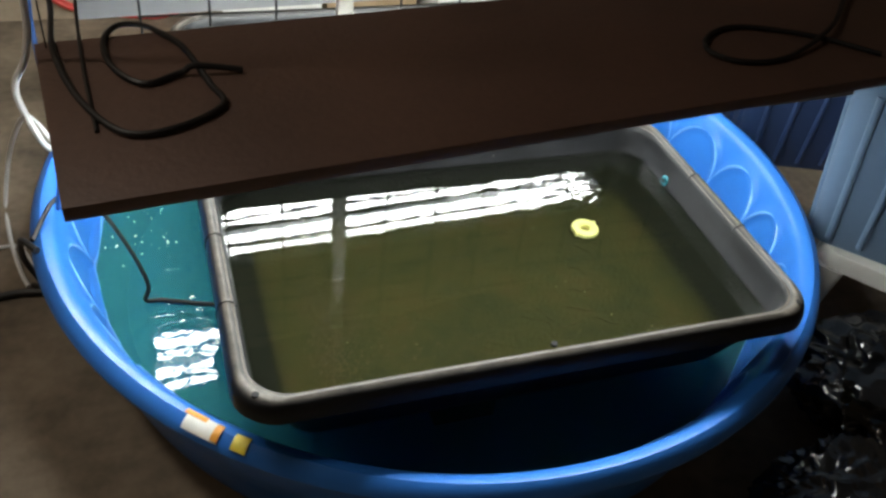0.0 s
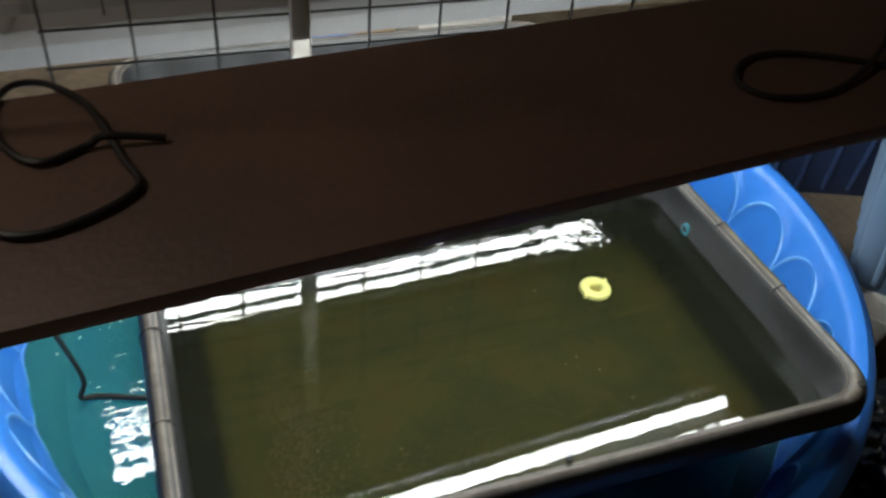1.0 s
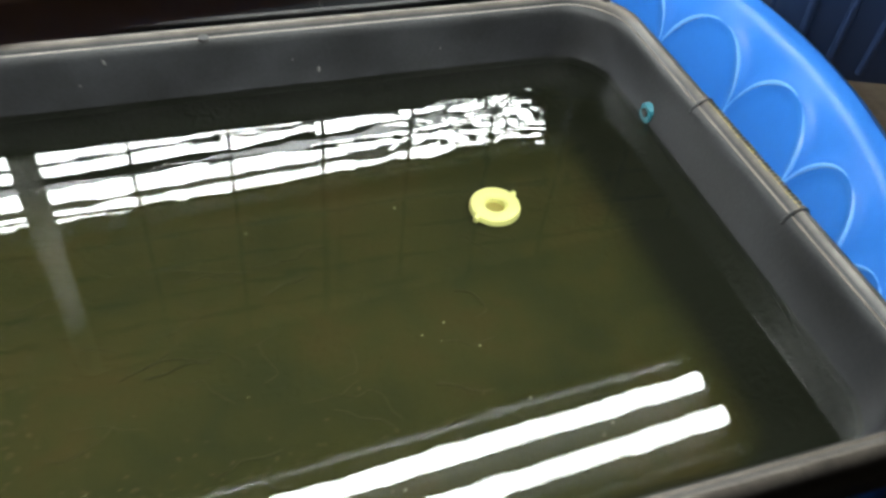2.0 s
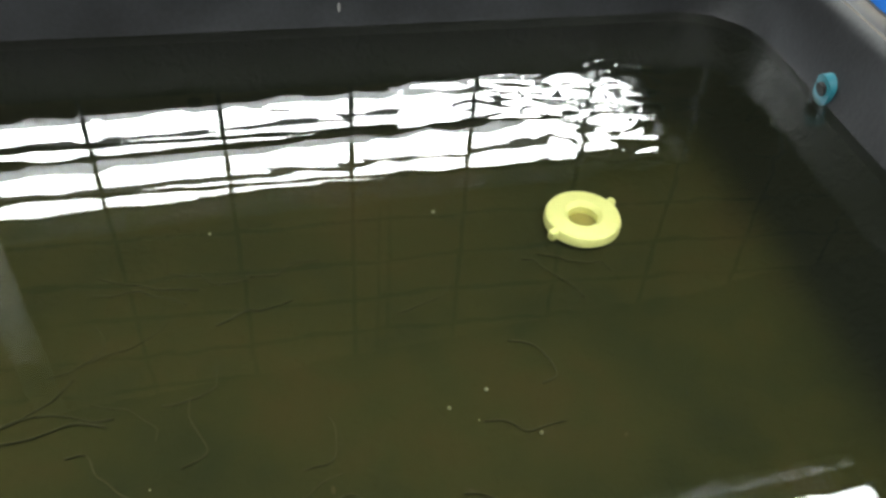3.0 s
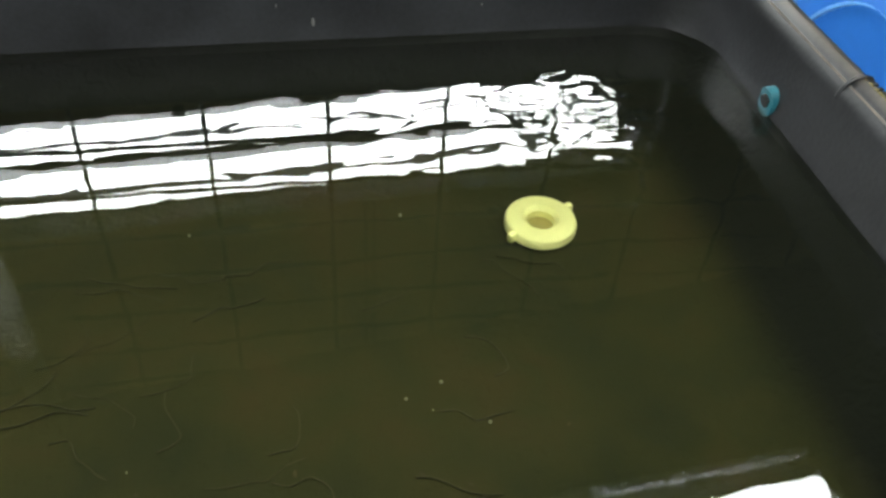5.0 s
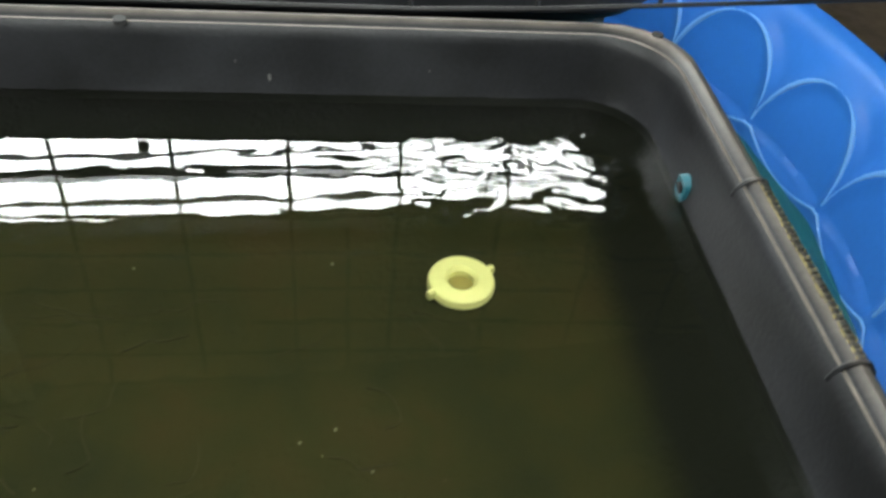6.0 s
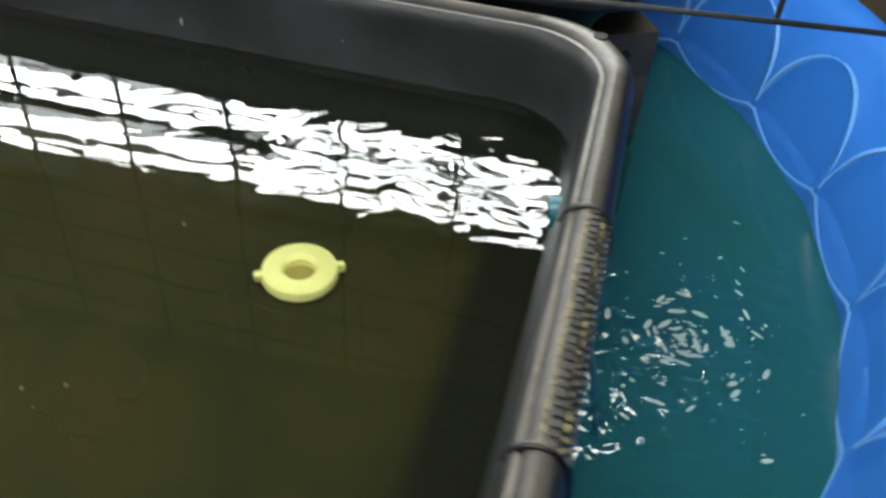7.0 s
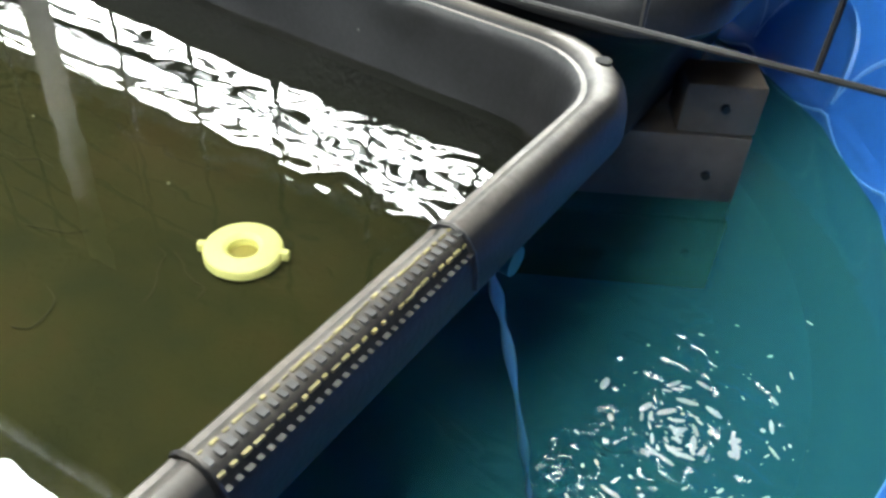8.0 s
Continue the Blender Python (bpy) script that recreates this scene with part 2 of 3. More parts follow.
def spline(points, steps=10):
    """A smooth line through the points (Catmull-Rom)."""
    p = [Vector(q) for q in points]
    p = [p[0] * 2 - p[1]] + p + [p[-1] * 2 - p[-2]]
    out = []
    for i in range(1, len(p) - 2):
        for k in range(steps):
            t = k / steps
            out.append(0.5 * (2 * p[i] + (p[i + 1] - p[i - 1]) * t + (2 * p[i - 1] - 5 * p[i] + 4 * p[i + 1] - p[i + 2]) * t * t + (3 * p[i] - p[i - 1] - 3 * p[i + 1] + p[i + 2]) * t ** 3))
    out.append(p[-2])
    return out


def sweep(line, radius, n=8, bm=None, radii=None):
    """A round tube along a line."""
    bm = bm or bmesh.new()
    line = [Vector(q) for q in line]
    rings = []
    side = None
    for i, q in enumerate(line):
        d = (line[min(i + 1, len(line) - 1)] - line[max(i - 1, 0)]).normalized()
        if side is None:
            side = d.orthogonal().normalized()
        side = (side - d * side.dot(d)).normalized()
        up = d.cross(side)
        r = radii[i] if radii else radius
        rings.append([q + (side * math.cos(2 * math.pi * k / n) + up * math.sin(2 * math.pi * k / n)) * r for k in range(n)])
    return loft(rings, True, True, bm)


def rod(a, b, r, n=8):
    return sweep([a, b], r, n)


# ---- the room ----
def slab(name, size, centre, material, label):
    bm = box(size, centre)
    return tagged(part(name, bm, material, smooth=False), label, "room shell", kind="structure")


slab("floor", (6.0, 6.0, 0.1), (0.3, 0.3, -0.05), M_FLOOR, "stained tan concrete floor, damp and blotchy")
slab("wall_north", (6.0, 0.12, 2.5), (0.3, 1.72, 1.25), M_WALL, "plain tan masonry wall behind the pool")
slab("wall_south", (6.0, 0.12, 2.5), (0.3, -2.6, 1.25), M_WALL, "plain tan masonry wall")
slab("wall_east", (0.12, 4.2, 2.5), (2.6, -0.44, 1.25), M_WALL, "plain tan masonry wall beside the totes")
slab("wall_west", (0.12, 4.2, 2.5), (-2.2, -0.44, 1.25), M_WALL, "plain tan masonry wall")
slab("ceiling", (6.0, 6.0, 0.1), (0.3, 0.3, 2.55), M_CEIL, "plain dark ceiling")

# ---- the wading pool ----
PC = (0.015, 0.305)


def pool_radius(z):
    return 0.638 + (z - 0.01) * 0.33


ARCHES = 26


def arch_height(a, z):
    """The moulded fish-scale ridges: how far the inner wall stands proud at an angle and height."""
    u = ((a / (2 * math.pi) * ARCHES - 0.033) % 1.0) * 2 - 1
    q = math.hypot(u, (z - 0.150) / 0.098)
    k = math.exp(-(((q - 1) * 0.074) / 0.0085) ** 2) if z > 0.146 else 0.0
    k = max(k, math.exp(-((z - 0.148 + 0.020 * (1 - u * u)) / 0.009) ** 2) * 0.8)
    bulge = max(0.0, 1 - q * q) if z > 0.15 else 0.0
    return -0.0055 * k + 0.005 * bulge


def wading_pool():
    t = thing("wading_pool", (PC[0], PC[1], 0), "round blue moulded plastic wading pool half full of water", "pool")
    inner = [(0.001, 0.012), (0.35, 0.012), (0.60, 0.012), (0.635, 0.016), (0.645, 0.03), (pool_radius(0.06), 0.06), (pool_radius(0.09), 0.09)]
    wall = [0.105 + 0.0041 * i for i in range(36)]
    roll = [(0.720, 0.258), (0.724, 0.270), (0.734, 0.281), (0.749, 0.284), (0.763, 0.276), (0.769, 0.262), (0.765, 0.249), (0.753, 0.242)]
    roll += [(0.740, 0.232), (0.734, 0.20), (0.725, 0.17), (0.718, 0.14), (0.710, 0.13), (0.703, 0.10), (0.692, 0.06), (0.680, 0.02), (0.672, 0.0), (0.3, 0.0), (0.001, 0.0)]
    n = ARCHES * 22
    turns = [2 * math.pi * i / n for i in range(n)]
    rings = [[(PC[0] + r * math.cos(a), PC[1] + r * math.sin(a), z) for a in turns] for r, z in inner]
    for z in wall:
        rr = [pool_radius(z) + arch_height(a, z) for a in turns]
        rings.append([(PC[0] + r * math.cos(a), PC[1] + r * math.sin(a), z) for r, a in zip(rr, turns)])
    rings += [[(PC[0] + r * math.cos(a), PC[1] + r * math.sin(a), z) for a in turns] for r, z in roll]
    part("basin", loft(rings), M_POOL, t, "glossy blue plastic")
    # wave line at the waterline, its highlight painted as paler blue
    z0, dip, crest = 0.1485, 0.020, 0.0021
    pts, rad = [], []
    for i in range(ARCHES * 12 + 1):
        a = 2 * math.pi * i / (ARCHES * 12)
        u = ((a / (2 * math.pi) * ARCHES - 0.033) % 1.0) * 2 - 1
        z = z0 - dip * (1 - u * u) + 0.003 * math.sin(5 * a)
        r = pool_radius(z) - 0.0036
        pts.append((PC[0] + r * math.cos(a), PC[1] + r * math.sin(a), z))
        rad.append(crest * (0.55 + 0.6 * u * u))
    part("moulded_wave", sweep(pts, crest, 6, radii=rad), M_RIDGE_SHINE, t, "wavy moulded line round the wall, highlight painted pale")
    # a crest along each moulded arch, paler to paint in its shine
    for k in range(ARCHES):
        pts, rad = [], []
        for i in range(25):
            th = math.pi * (0.02 + 0.96 * i / 24)
            u, z = math.cos(th), 0.150 + 0.098 * math.sin(th)
            a = ((u + 1) / 2 + k + 0.033) / ARCHES * 2 * math.pi
            r = pool_radius(z) - 0.0040
            pts.append((PC[0] + r * math.cos(a), PC[1] + r * math.sin(a), z))
            rad.append(0.0014 + 0.0024 * math.sin(th * 2.0 + 0.4 * math.sin(k * 1.7)) ** 2)
        part("moulded_arch", sweep(pts, 0.003, 6, radii=rad), M_RIDGE_SHINE, t, "moulded arch with its highlight painted pale")
    return t


pool = wading_pool()


def rim_sticker(name, angle, span, r0, r1, material, parent, label, lift=0.0012, tri=False):
    bm = bmesh.new()
    rows = []
    rimz = lambda r: 0.262 + math.sqrt(max(0.022 ** 2 - (r - 0.748) ** 2, 0)) + lift
    for i in range(9):
        a = angle + span * (i / 8 - 0.5)
        k = (i / 8) if tri else 1
        row = []
        for j in range(6):
            r = r0 + (r1 - r0) * j / 5 * max(k, 0.05)
            row.append(bm.verts.new((PC[0] + r * math.cos(a), PC[1] + r * math.sin(a), rimz(r))))
        rows.append(row)
    for a, b in zip(rows, rows[1:]):
        for i in range(5):
            bm.faces.new((a[i], a[i + 1], b[i + 1], b[i]))
    ext = bmesh.ops.extrude_face_region(bm, geom=bm.faces[:])
    bmesh.ops.translate(bm, verts=[v for v in ext["geom"] if isinstance(v, bmesh.types.BMVert)], vec=(0, 0, 0.0006))
    return part(name, bm, material, parent, label)


st = rim_sticker("warning_sticker", radians(226.3), 0.080, 0.741, 0.767, M_LABEL_W, pool, "white and orange worn sticker")
rim_sticker("sticker_band", radians(225.0), 0.050, 0.740, 0.749, M_LABEL_O, st, "orange print", 0.0022)
rim_sticker("sticker_edge", radians(228.2), 0.016, 0.742, 0.766, M_LABEL_O, st, "orange print", 0.0022)
rim_sticker("yellow_sticker", radians(231.1), 0.032, 0.743, 0.766, M_LABEL_Y, pool, "small yellow sticker")

def disc_water(name, z, radius, centre, material, label):
    bm = bmesh.new()
    rings = [[(centre[0] + r * math.cos(2 * math.pi * i / 96), centre[1] + r * math.sin(2 * math.pi * i / 96), z) for i in range(96)] for r in (radius, radius * 0.6, radius * 0.2)]
    loft(rings, cap_last=True, bm=bm)
    ob = part(name, bm, material)
    return tagged(ob, label, "water", kind="structure")


M_PWATER = water_mat("pool water", (0.33, 0.74, 0.58), (0.04, 0.25, 0.24), 0.46, [(0.556, 0.255, 0.17, 0.7), (0.53, 0.17, 0.14, 0.55), (-0.56, 0.35, 0.30, 0.22)], 0.022, 60.0, 0.62)
disc_water("pool_water", POOL_WATER, pool_radius(POOL_WATER) + 0.002, PC, M_PWATER, "teal pool water rippled by the overflow")

# ---- timbers under the tubs ----


def timber(end, z, length, w, h, turn, label):
    """A beam whose near right end corner stands at end; turn is its heading in degrees."""
    t = thing("timber", (end[0], end[1], z), label, "timber", "timbers in the pool")
    m = Matrix.Translation((end[0], end[1], z)) @ Matrix.Rotation(radians(turn), 4, "Z")
    part("beam", box((length, w, h), (-length / 2, w / 2, h / 2), 0.004, m), M_TIMBER, t)
    for u in (0.035, 0.20):
        bm = bmesh.new()
        bmesh.ops.create_cone(bm, cap_ends=True, segments=14, radius1=0.005, radius2=0.004, depth=0.004, matrix=m @ Matrix.Translation((-u, -0.0015, h * 0.55)) @ Matrix.Rotation(radians(90), 4, "X"))
        part("nail_head", bm, M_WIRE, t, "rusty nail head")
    return t


for end, turn in (((0.493, 0.547), 30), ((0.02, 0.28), 90)):
    timber(end, 0.0125, 0.56 if turn < 60 else 0.40, 0.12, 0.093, turn, "weathered grey timber lying on the pool floor under water")
    timber((end[0] - 0.004, end[1] + 0.002), 0.106, 0.555 if turn < 60 else 0.39, 0.12, 0.099, turn + 1.2, "weathered grey timber stacked under the tubs")


timber((0.489, 0.549), 0.2062, 0.075, 0.050, 0.052, 31.0, "short weathered timber block beside the second tub")


# ---- the tubs ----
def tub(name, cx, cy, a, b, rim, floor, corner, label, holes, seams):
    """A moulded mixing tub: rolled rim, tapered walls, flat floor."""
    t = thing(name, (cx, cy, floor - 0.012), label, "tub", "mixing tubs in the pool")
    prof = [(0.092, floor - 0.024), (0.080, floor - 0.022), (0.046, rim - 0.09), (0.018, rim - 0.044), (0.006, rim - 0.042), (0.000, rim - 0.034), (0.0005, rim - 0.020), (0.003, rim - 0.009),
            (0.009, rim - 0.001), (0.0155, rim + 0.001), (0.0195, rim - 0.0008), (0.0220, rim - 0.0042), (0.0248, rim - 0.0040), (0.0275, rim - 0.0075), (0.0290, rim - 0.0145), (0.030, rim - 0.024), (0.0335, rim - 0.056), (0.040, rim - 0.075), (0.070, floor + 0.034), (0.078, floor + 0.020), (0.090, floor + 0.009), (0.108, floor + 0.002), (0.125, floor)]
    rings = []
    for inset, z in prof:
        rings.append([(cx + x, cy + y, z) for x, y in rrect(a - inset, b - inset, max(corner - inset * 0.2, 0.02), 9)])
    bm = loft(rings, cap_first=True, cap_last=True)
    body = part("shell", bm, M_TUB, t)
    # upper rings carry the painted dimness of the submerged wall
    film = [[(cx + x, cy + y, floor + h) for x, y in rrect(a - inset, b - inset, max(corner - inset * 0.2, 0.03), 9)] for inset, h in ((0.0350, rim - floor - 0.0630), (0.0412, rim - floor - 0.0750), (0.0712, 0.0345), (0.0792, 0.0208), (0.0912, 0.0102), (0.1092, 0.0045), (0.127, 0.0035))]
    part("algae_film", loft(film, cap_last=True), M_SILT, t, "olive green algae film, wall dimness painted up to the waterline")
    for hx, hy in holes:
        bm = bmesh.new()
        bmesh.ops.create_cone(bm, cap_ends=True, segments=16, radius1=0.0052, radius2=0.0052, depth=0.004, matrix=Matrix.Translation((hx, hy, rim - 0.0004)))
        part("rim_hole", bm, M_DARKHOLE, t, "dark drilled hole in the rim")
    # raised seams and lettering strip on the end rims
    for side, y0, y1, printed in seams:
        ex = cx + side * a
        for y in (y0, y1):
            pts = [(ex - side * i, y, z + 0.0006) for i, z in ((0.0, rim - 0.030), (0.0005, rim - 0.020), (0.003, rim - 0.009), (0.009, rim - 0.001), (0.0155, rim + 0.001), (0.0215, rim - 0.001), (0.026, rim - 0.006), (0.0285, rim - 0.014))]
            part("rim_seam", sweep(pts, 0.0018, 6), M_TUB, t)
        if printed:
            n = 30
            for i in range(n):
                y = y0 + (y1 - y0) * (i + 0.5) / n
                for off, drop, high in ((0.0110, 0.0000, 0.0015), (0.0036, 0.0080, 0.0004)):
                    bm = box((0.0042, abs(y1 - y0) / n * (0.45 + 0.2 * ((i * 7) % 3 == 0)), high), (ex - side * off, y, rim - drop), 0)
                    part("raised_mark", bm, M_EMBOSS, t)
            rnd = random.Random(31)
            for off, drop in ((0.0150, -0.0008), (0.0062, 0.0040)):
                for i in range(26):
                    y, long = y0 + (y1 - y0) * (i + 0.5) / 26, abs(y1 - y0) / 26 * rnd.uniform(0.3, 1.0)
                    part("print_dash", box((rnd.uniform(0.0005, 0.0016), long, 0.0016), (ex - side * (off + rnd.uniform(-0.0005, 0.0005)), y, rim - drop), 0), M_YELLOW, t, "faded yellow print")
    return t


AX, AY, TCY = 0.466, 0.3050, -0.0105
main_tub = tub("mixing_tub", 0.0, TCY, AX, AY, 0.384, 0.236, 0.066, "black plastic mixing tub of greenish water standing in the pool", [(x, y) for x in (-0.435, 0.0, 0.435) for y in (-0.285, 0.2640)], [(1, 0.072, -0.087, True), (-1, 0.06, -0.10, False)])
back_tub = tub("mixing_tub", 0.0, 0.566, 0.472, 0.248, 0.407, 0.232, 0.085, "second black plastic tub of green water behind the fence panel", [(-0.445, 0.345), (0.445, 0.345)], [])


def tub_water(name, cx, cy, a, b, z, rim, material, label):
    pts = [(cx + x, cy + y, z) for x, y in rrect(a - 0.0338, b - 0.0338, 0.059, 9)]
    bm = loft([pts, [(cx + (p[0] - cx) * 0.5, cy + (p[1] - cy) * 0.5, z) for p in pts]], cap_last=True)
    return tagged(part(name, bm, material), label, "water", kind="structure")


M_TWATER = water_mat("tub water", (0.95, 0.97, 0.85), (0.022, 0.028, 0.013), 0.06, [(0.40, 0.18, 0.22, 0.085), (0.29, 0.19, 0.13, 0.07), (0.2, 0.25, 0.26, 0.018)], 0.008, 46.0, 0.65)
tub_water("tub_water", 0.0, TCY, AX, AY, TUB_WATER, 0.384, M_TWATER, "still greenish water in the main tub")
tub_water("tub_water", 0.0, 0.566, 0.472, 0.248, 0.350, 0.407, M_TWATER, "greenish water in the second tub")


def scuffs():
    """Pale scuffs and drip marks on the inner walls of the main tub."""
    rnd = random.Random(12)
    marks = [(0.112, 0.335, 0.003, 0.010), (0.085, 0.350, 0.0015, 0.004), (-0.12, 0.345, 0.002, 0.004), (-0.094, 0.366, 0.003, 0.009), (-0.20, 0.350, 0.0015, 0.006), (0.245, 0.345, 0.002, 0.003)]
    for x, z, w, h in marks:
        y = TCY + AY - 0.0305 - (0.352 - z) * 0.11
        m = Matrix.Translation((x, y, z)) @ Matrix.Rotation(rnd.uniform(-0.5, 0.5), 4, "Y")
        bm = bmesh.new()
        bmesh.ops.create_icosphere(bm, subdivisions=2, radius=1.0, matrix=m @ Matrix.Diagonal((w / 2, 0.0007, h / 2, 1)))
        part("scuff_mark", bm, M_SCUFF, main_tub, "pale scuff on the plastic")


scuffs()


def sediment():
    """Loose tan sediment drifted on the floor of the main tub."""
    rnd = random.Random(21)
    bm = bmesh.new()
    for cx, cy, sx, sy, n in ((-0.29, -0.05, 0.020, 0.085, 900), (-0.24, -0.02, 0.03, 0.07, 420), (-0.1, -0.13, 0.14, 0.03, 160)):
        for _ in range(n):
            x, y = cx + rnd.gauss(0, sx), cy + rnd.gauss(0, sy)
            if abs(x) > 0.345 or abs(y - TCY) > 0.19:
                continue
            r = rnd.uniform(0.0006, 0.0020)
            bmesh.ops.create_icosphere(bm, subdivisions=1, radius=r, matrix=Matrix.Translation((x, y, 0.2412)) @ Matrix.Rotation(rnd.uniform(0, 3), 4, "Z") @ Matrix.Diagonal((1.6, 0.8, 0.10, 1)))
    return tagged(part("sediment", bm, M_SEDIMENT), "tan sediment drifted on the tub floor", "sediment", kind="stuff")


sediment()

# ---- overflow fitting and its stream ----
def overflow():
    t = thing("overflow_fitting", (0.435, 0.129, 0.325), "small teal overflow fitting in the tub wall", "fitting")
    bm = bmesh.new()
    m = Matrix.Translation((0.4345, 0.129, 0.333)) @ Matrix.Rotation(radians(75), 4, "Y")
    bmesh.ops.create_cone(bm, cap_ends=True, segments=24, radius1=0.0095, radius2=0.0085, depth=0.010, matrix=m)
    part("collar", bm, M_TEAL, t)
    bm = bmesh.new()
    m = Matrix.Translation((0.4290, 0.129, 0.331)) @ Matrix.Rotation(radians(75), 4, "Y")
    bmesh.ops.create_cone(bm, cap_ends=True, segments=20, radius1=0.005, radius2=0.005, depth=0.004, matrix=m)
    part("opening", bm, M_DARKHOLE, t, "dark opening")
    bm = bmesh.new()
    m = Matrix.Translation((0.444, 0.129, 0.328)) @ Matrix.Rotation(radians(90), 4, "Y")
    bmesh.ops.create_cone(bm, cap_ends=True, segments=20, radius1=0.009, radius2=0.009, depth=0.03, matrix=m)
    part("spout", bm, M_TEAL, t)


overflow()
M_STREAM = water_mat("stream water", (0.80, 0.93, 0.97), (0.20, 0.52, 0.70), 0.5, [(0.48, 0.13, 0.4, 0.6)], 0.3) if spots_z.setdefault("stream water", 0.2) else None


def stream():
    line = spline([(0.440, 0.129, 0.320), (0.449, 0.129, 0.300), (0.464, 0.129, 0.255), (0.486, 0.130, 0.170), (0.494, 0.132, 0.128)], 8)
    bm = sweep(line, 0.006, 10, radii=[0.0042 + 0.0012 * math.sin(i * 0.9) - 0.00008 * i for i in range(len(line))])
    return tagged(part("water_stream", bm, M_STREAM), "thin clear stream falling from the tub into the pool", "water stream")


stream()


def bubbles():
    rnd = random.Random(4)
    bm = bmesh.new()
    # besides bubbles, flat white flecks draw the lamp glints on the ripples
    for i in range(200):
        if i < 150:
            a, r = rnd.uniform(0, 6.28), abs(rnd.gauss(0, 0.055))
            x, y = 0.555 + r * math.cos(a), 0.250 + r * math.sin(a) * 1.15
        else:
            x, y = -0.56 + rnd.gauss(0, 0.04), 0.42 + rnd.gauss(0, 0.07)
        if abs(x) < 0.47 and -0.32 < y < 0.3:
            continue
        s = 0.0005 + 0.0030 * rnd.random() ** 2.2
        turn = math.atan2(y - 0.250, x - 0.555) + radians(90) + rnd.gauss(0, 0.35)
        bmesh.ops.create_icosphere(bm, subdivisions=1, radius=s, matrix=Matrix.Translation((x, y, POOL_WATER + 0.0004)) @ Matrix.Rotation(turn, 4, "Z") @ Matrix.Diagonal((1 + 2.2 * rnd.random(), 0.55 + 0.5 * rnd.random(), 0.16, 1)))
    return tagged(part("bubble_glints", bm, M_FOAM_GLINT), "white bubbles and painted glints on the pool water below the stream", "bubbles", kind="stuff")


bubbles()


# ---- the yellow ring ----
def float_ring(x, y, z):
    t = thing("foam_ring", (x, y, z), "yellow foam ring with two small lugs lying under the water", "ring")
    bm = bmesh.new()
    ro, ri, h = 0.0272, 0.0105, 0.011
    prof = [(ri, 0.004), (ri, h - 0.003), (ri + 0.003, h), (ro - 0.004, h), (ro - 0.001, h - 0.0015), (ro, h - 0.004), (ro, 0.003), (ro - 0.003, 0), (ri + 0.002, 0), (ri, 0.002), (ri, 0.004)]
    lathe([(r, z + q) for r, q in prof], (x, y), 48, bm)
    part("ring_body", bm, M_RING, t)
    # hole bottom, duller and browner than the ring
    bm = bmesh.new()
    bmesh.ops.create_cone(bm, cap_ends=True, segments=32, radius1=ri + 0.001, radius2=ri + 0.001, depth=0.002, matrix=Matrix.Translation((x, y, z + 0.0015)))
    part("hole_floor", bm, M_HOLE_BOTTOM, t, "dull brownish yellow bottom of the hole")
    for s in (0, 1):
        a = radians(28) + s * math.pi
        bm = bmesh.new()
        m = Matrix.Translation((x + 0.0285 * math.cos(a), y + 0.0285 * math.sin(a), z + 0.006)) @ Matrix.Rotation(a, 4, "Z")
        box((0.007, 0.006, 0.008), (0, 0, 0), 0.002, m, bm)
        part("lug", bm, M_RING, t)


float_ring(0.265, 0.111, 0.2405)


def debris():
    rnd = random.Random(9)
    bm = bmesh.new()
    for x, y, s in [(0.163, 0.137, 0.0016), (0.165, -0.022, 0.0014)] + [(rnd.uniform(-0.33, 0.34), rnd.uniform(-0.19, 0.16), rnd.uniform(0.0006, 0.0015)) for _ in range(14)]:
        bmesh.ops.create_icosphere(bm, subdivisions=1, radius=s, matrix=Matrix.Translation((x, y, 0.2417)))
    return tagged(part("debris_specks", bm, M_SPECK), "pale specks of debris on the tub floor", "debris", kind="stuff")


debris()


def strands():
    """Hair-thin algae strands lying on the floor of the main tub."""
    rnd = random.Random(17)
    bm = bmesh.new()
    for _ in range(46):
        x, y, h = rnd.uniform(-0.30, 0.30), rnd.uniform(-0.16, 0.10), rnd.uniform(-0.5, 0.5)
        pts = []
        for _ in range(6):
            pts.append((max(-0.33, min(0.33, x)), max(-0.185, min(0.165, y)), 0.2412))
            step = rnd.uniform(0.006, 0.016)
            x, y, h = x + step * math.cos(h), y + step * math.sin(h), h + rnd.gauss(0, 0.5)
        sweep(spline(pts, 3), rnd.uniform(0.0003, 0.0006), 4, bm)
    return tagged(part("algae_strands", bm, M_STRAND), "thin pale olive algae strands on the tub floor", "algae", kind="stuff")


strands()

# ---- fence panel of welded wire ----
GY = 0.296


def wire_panel():
    t = thing("wire_panel", (0.12, GY, 0.378), "dark welded wire fence panel standing upright between the tubs", "fence panel")
    xs = [0.015 + 0.107 * k for k in range(-5, 8)]
    top = 0.386 + 0.0525 * 10
    lift = lambda x: 0.065 * max(0.0, x - 0.28)
    for x in xs:
        part("vertical_wire", rod((x, GY, 0.384 + lift(x)), (x, GY, top + lift(x)), 0.0021, 6), M_WIRE, t)
    for k in range(11):
        z = 0.386 + 0.0525 * k
        line = [(x, GY - 0.003, z + lift(x)) for x in (xs[0] - 0.004, *xs[1:-1], xs[-1] + 0.004)]
        part("horizontal_wire", sweep(line, 0.0019 if k else 0.0022, 6), M_WIRE, t)
    return t


wire_panel()


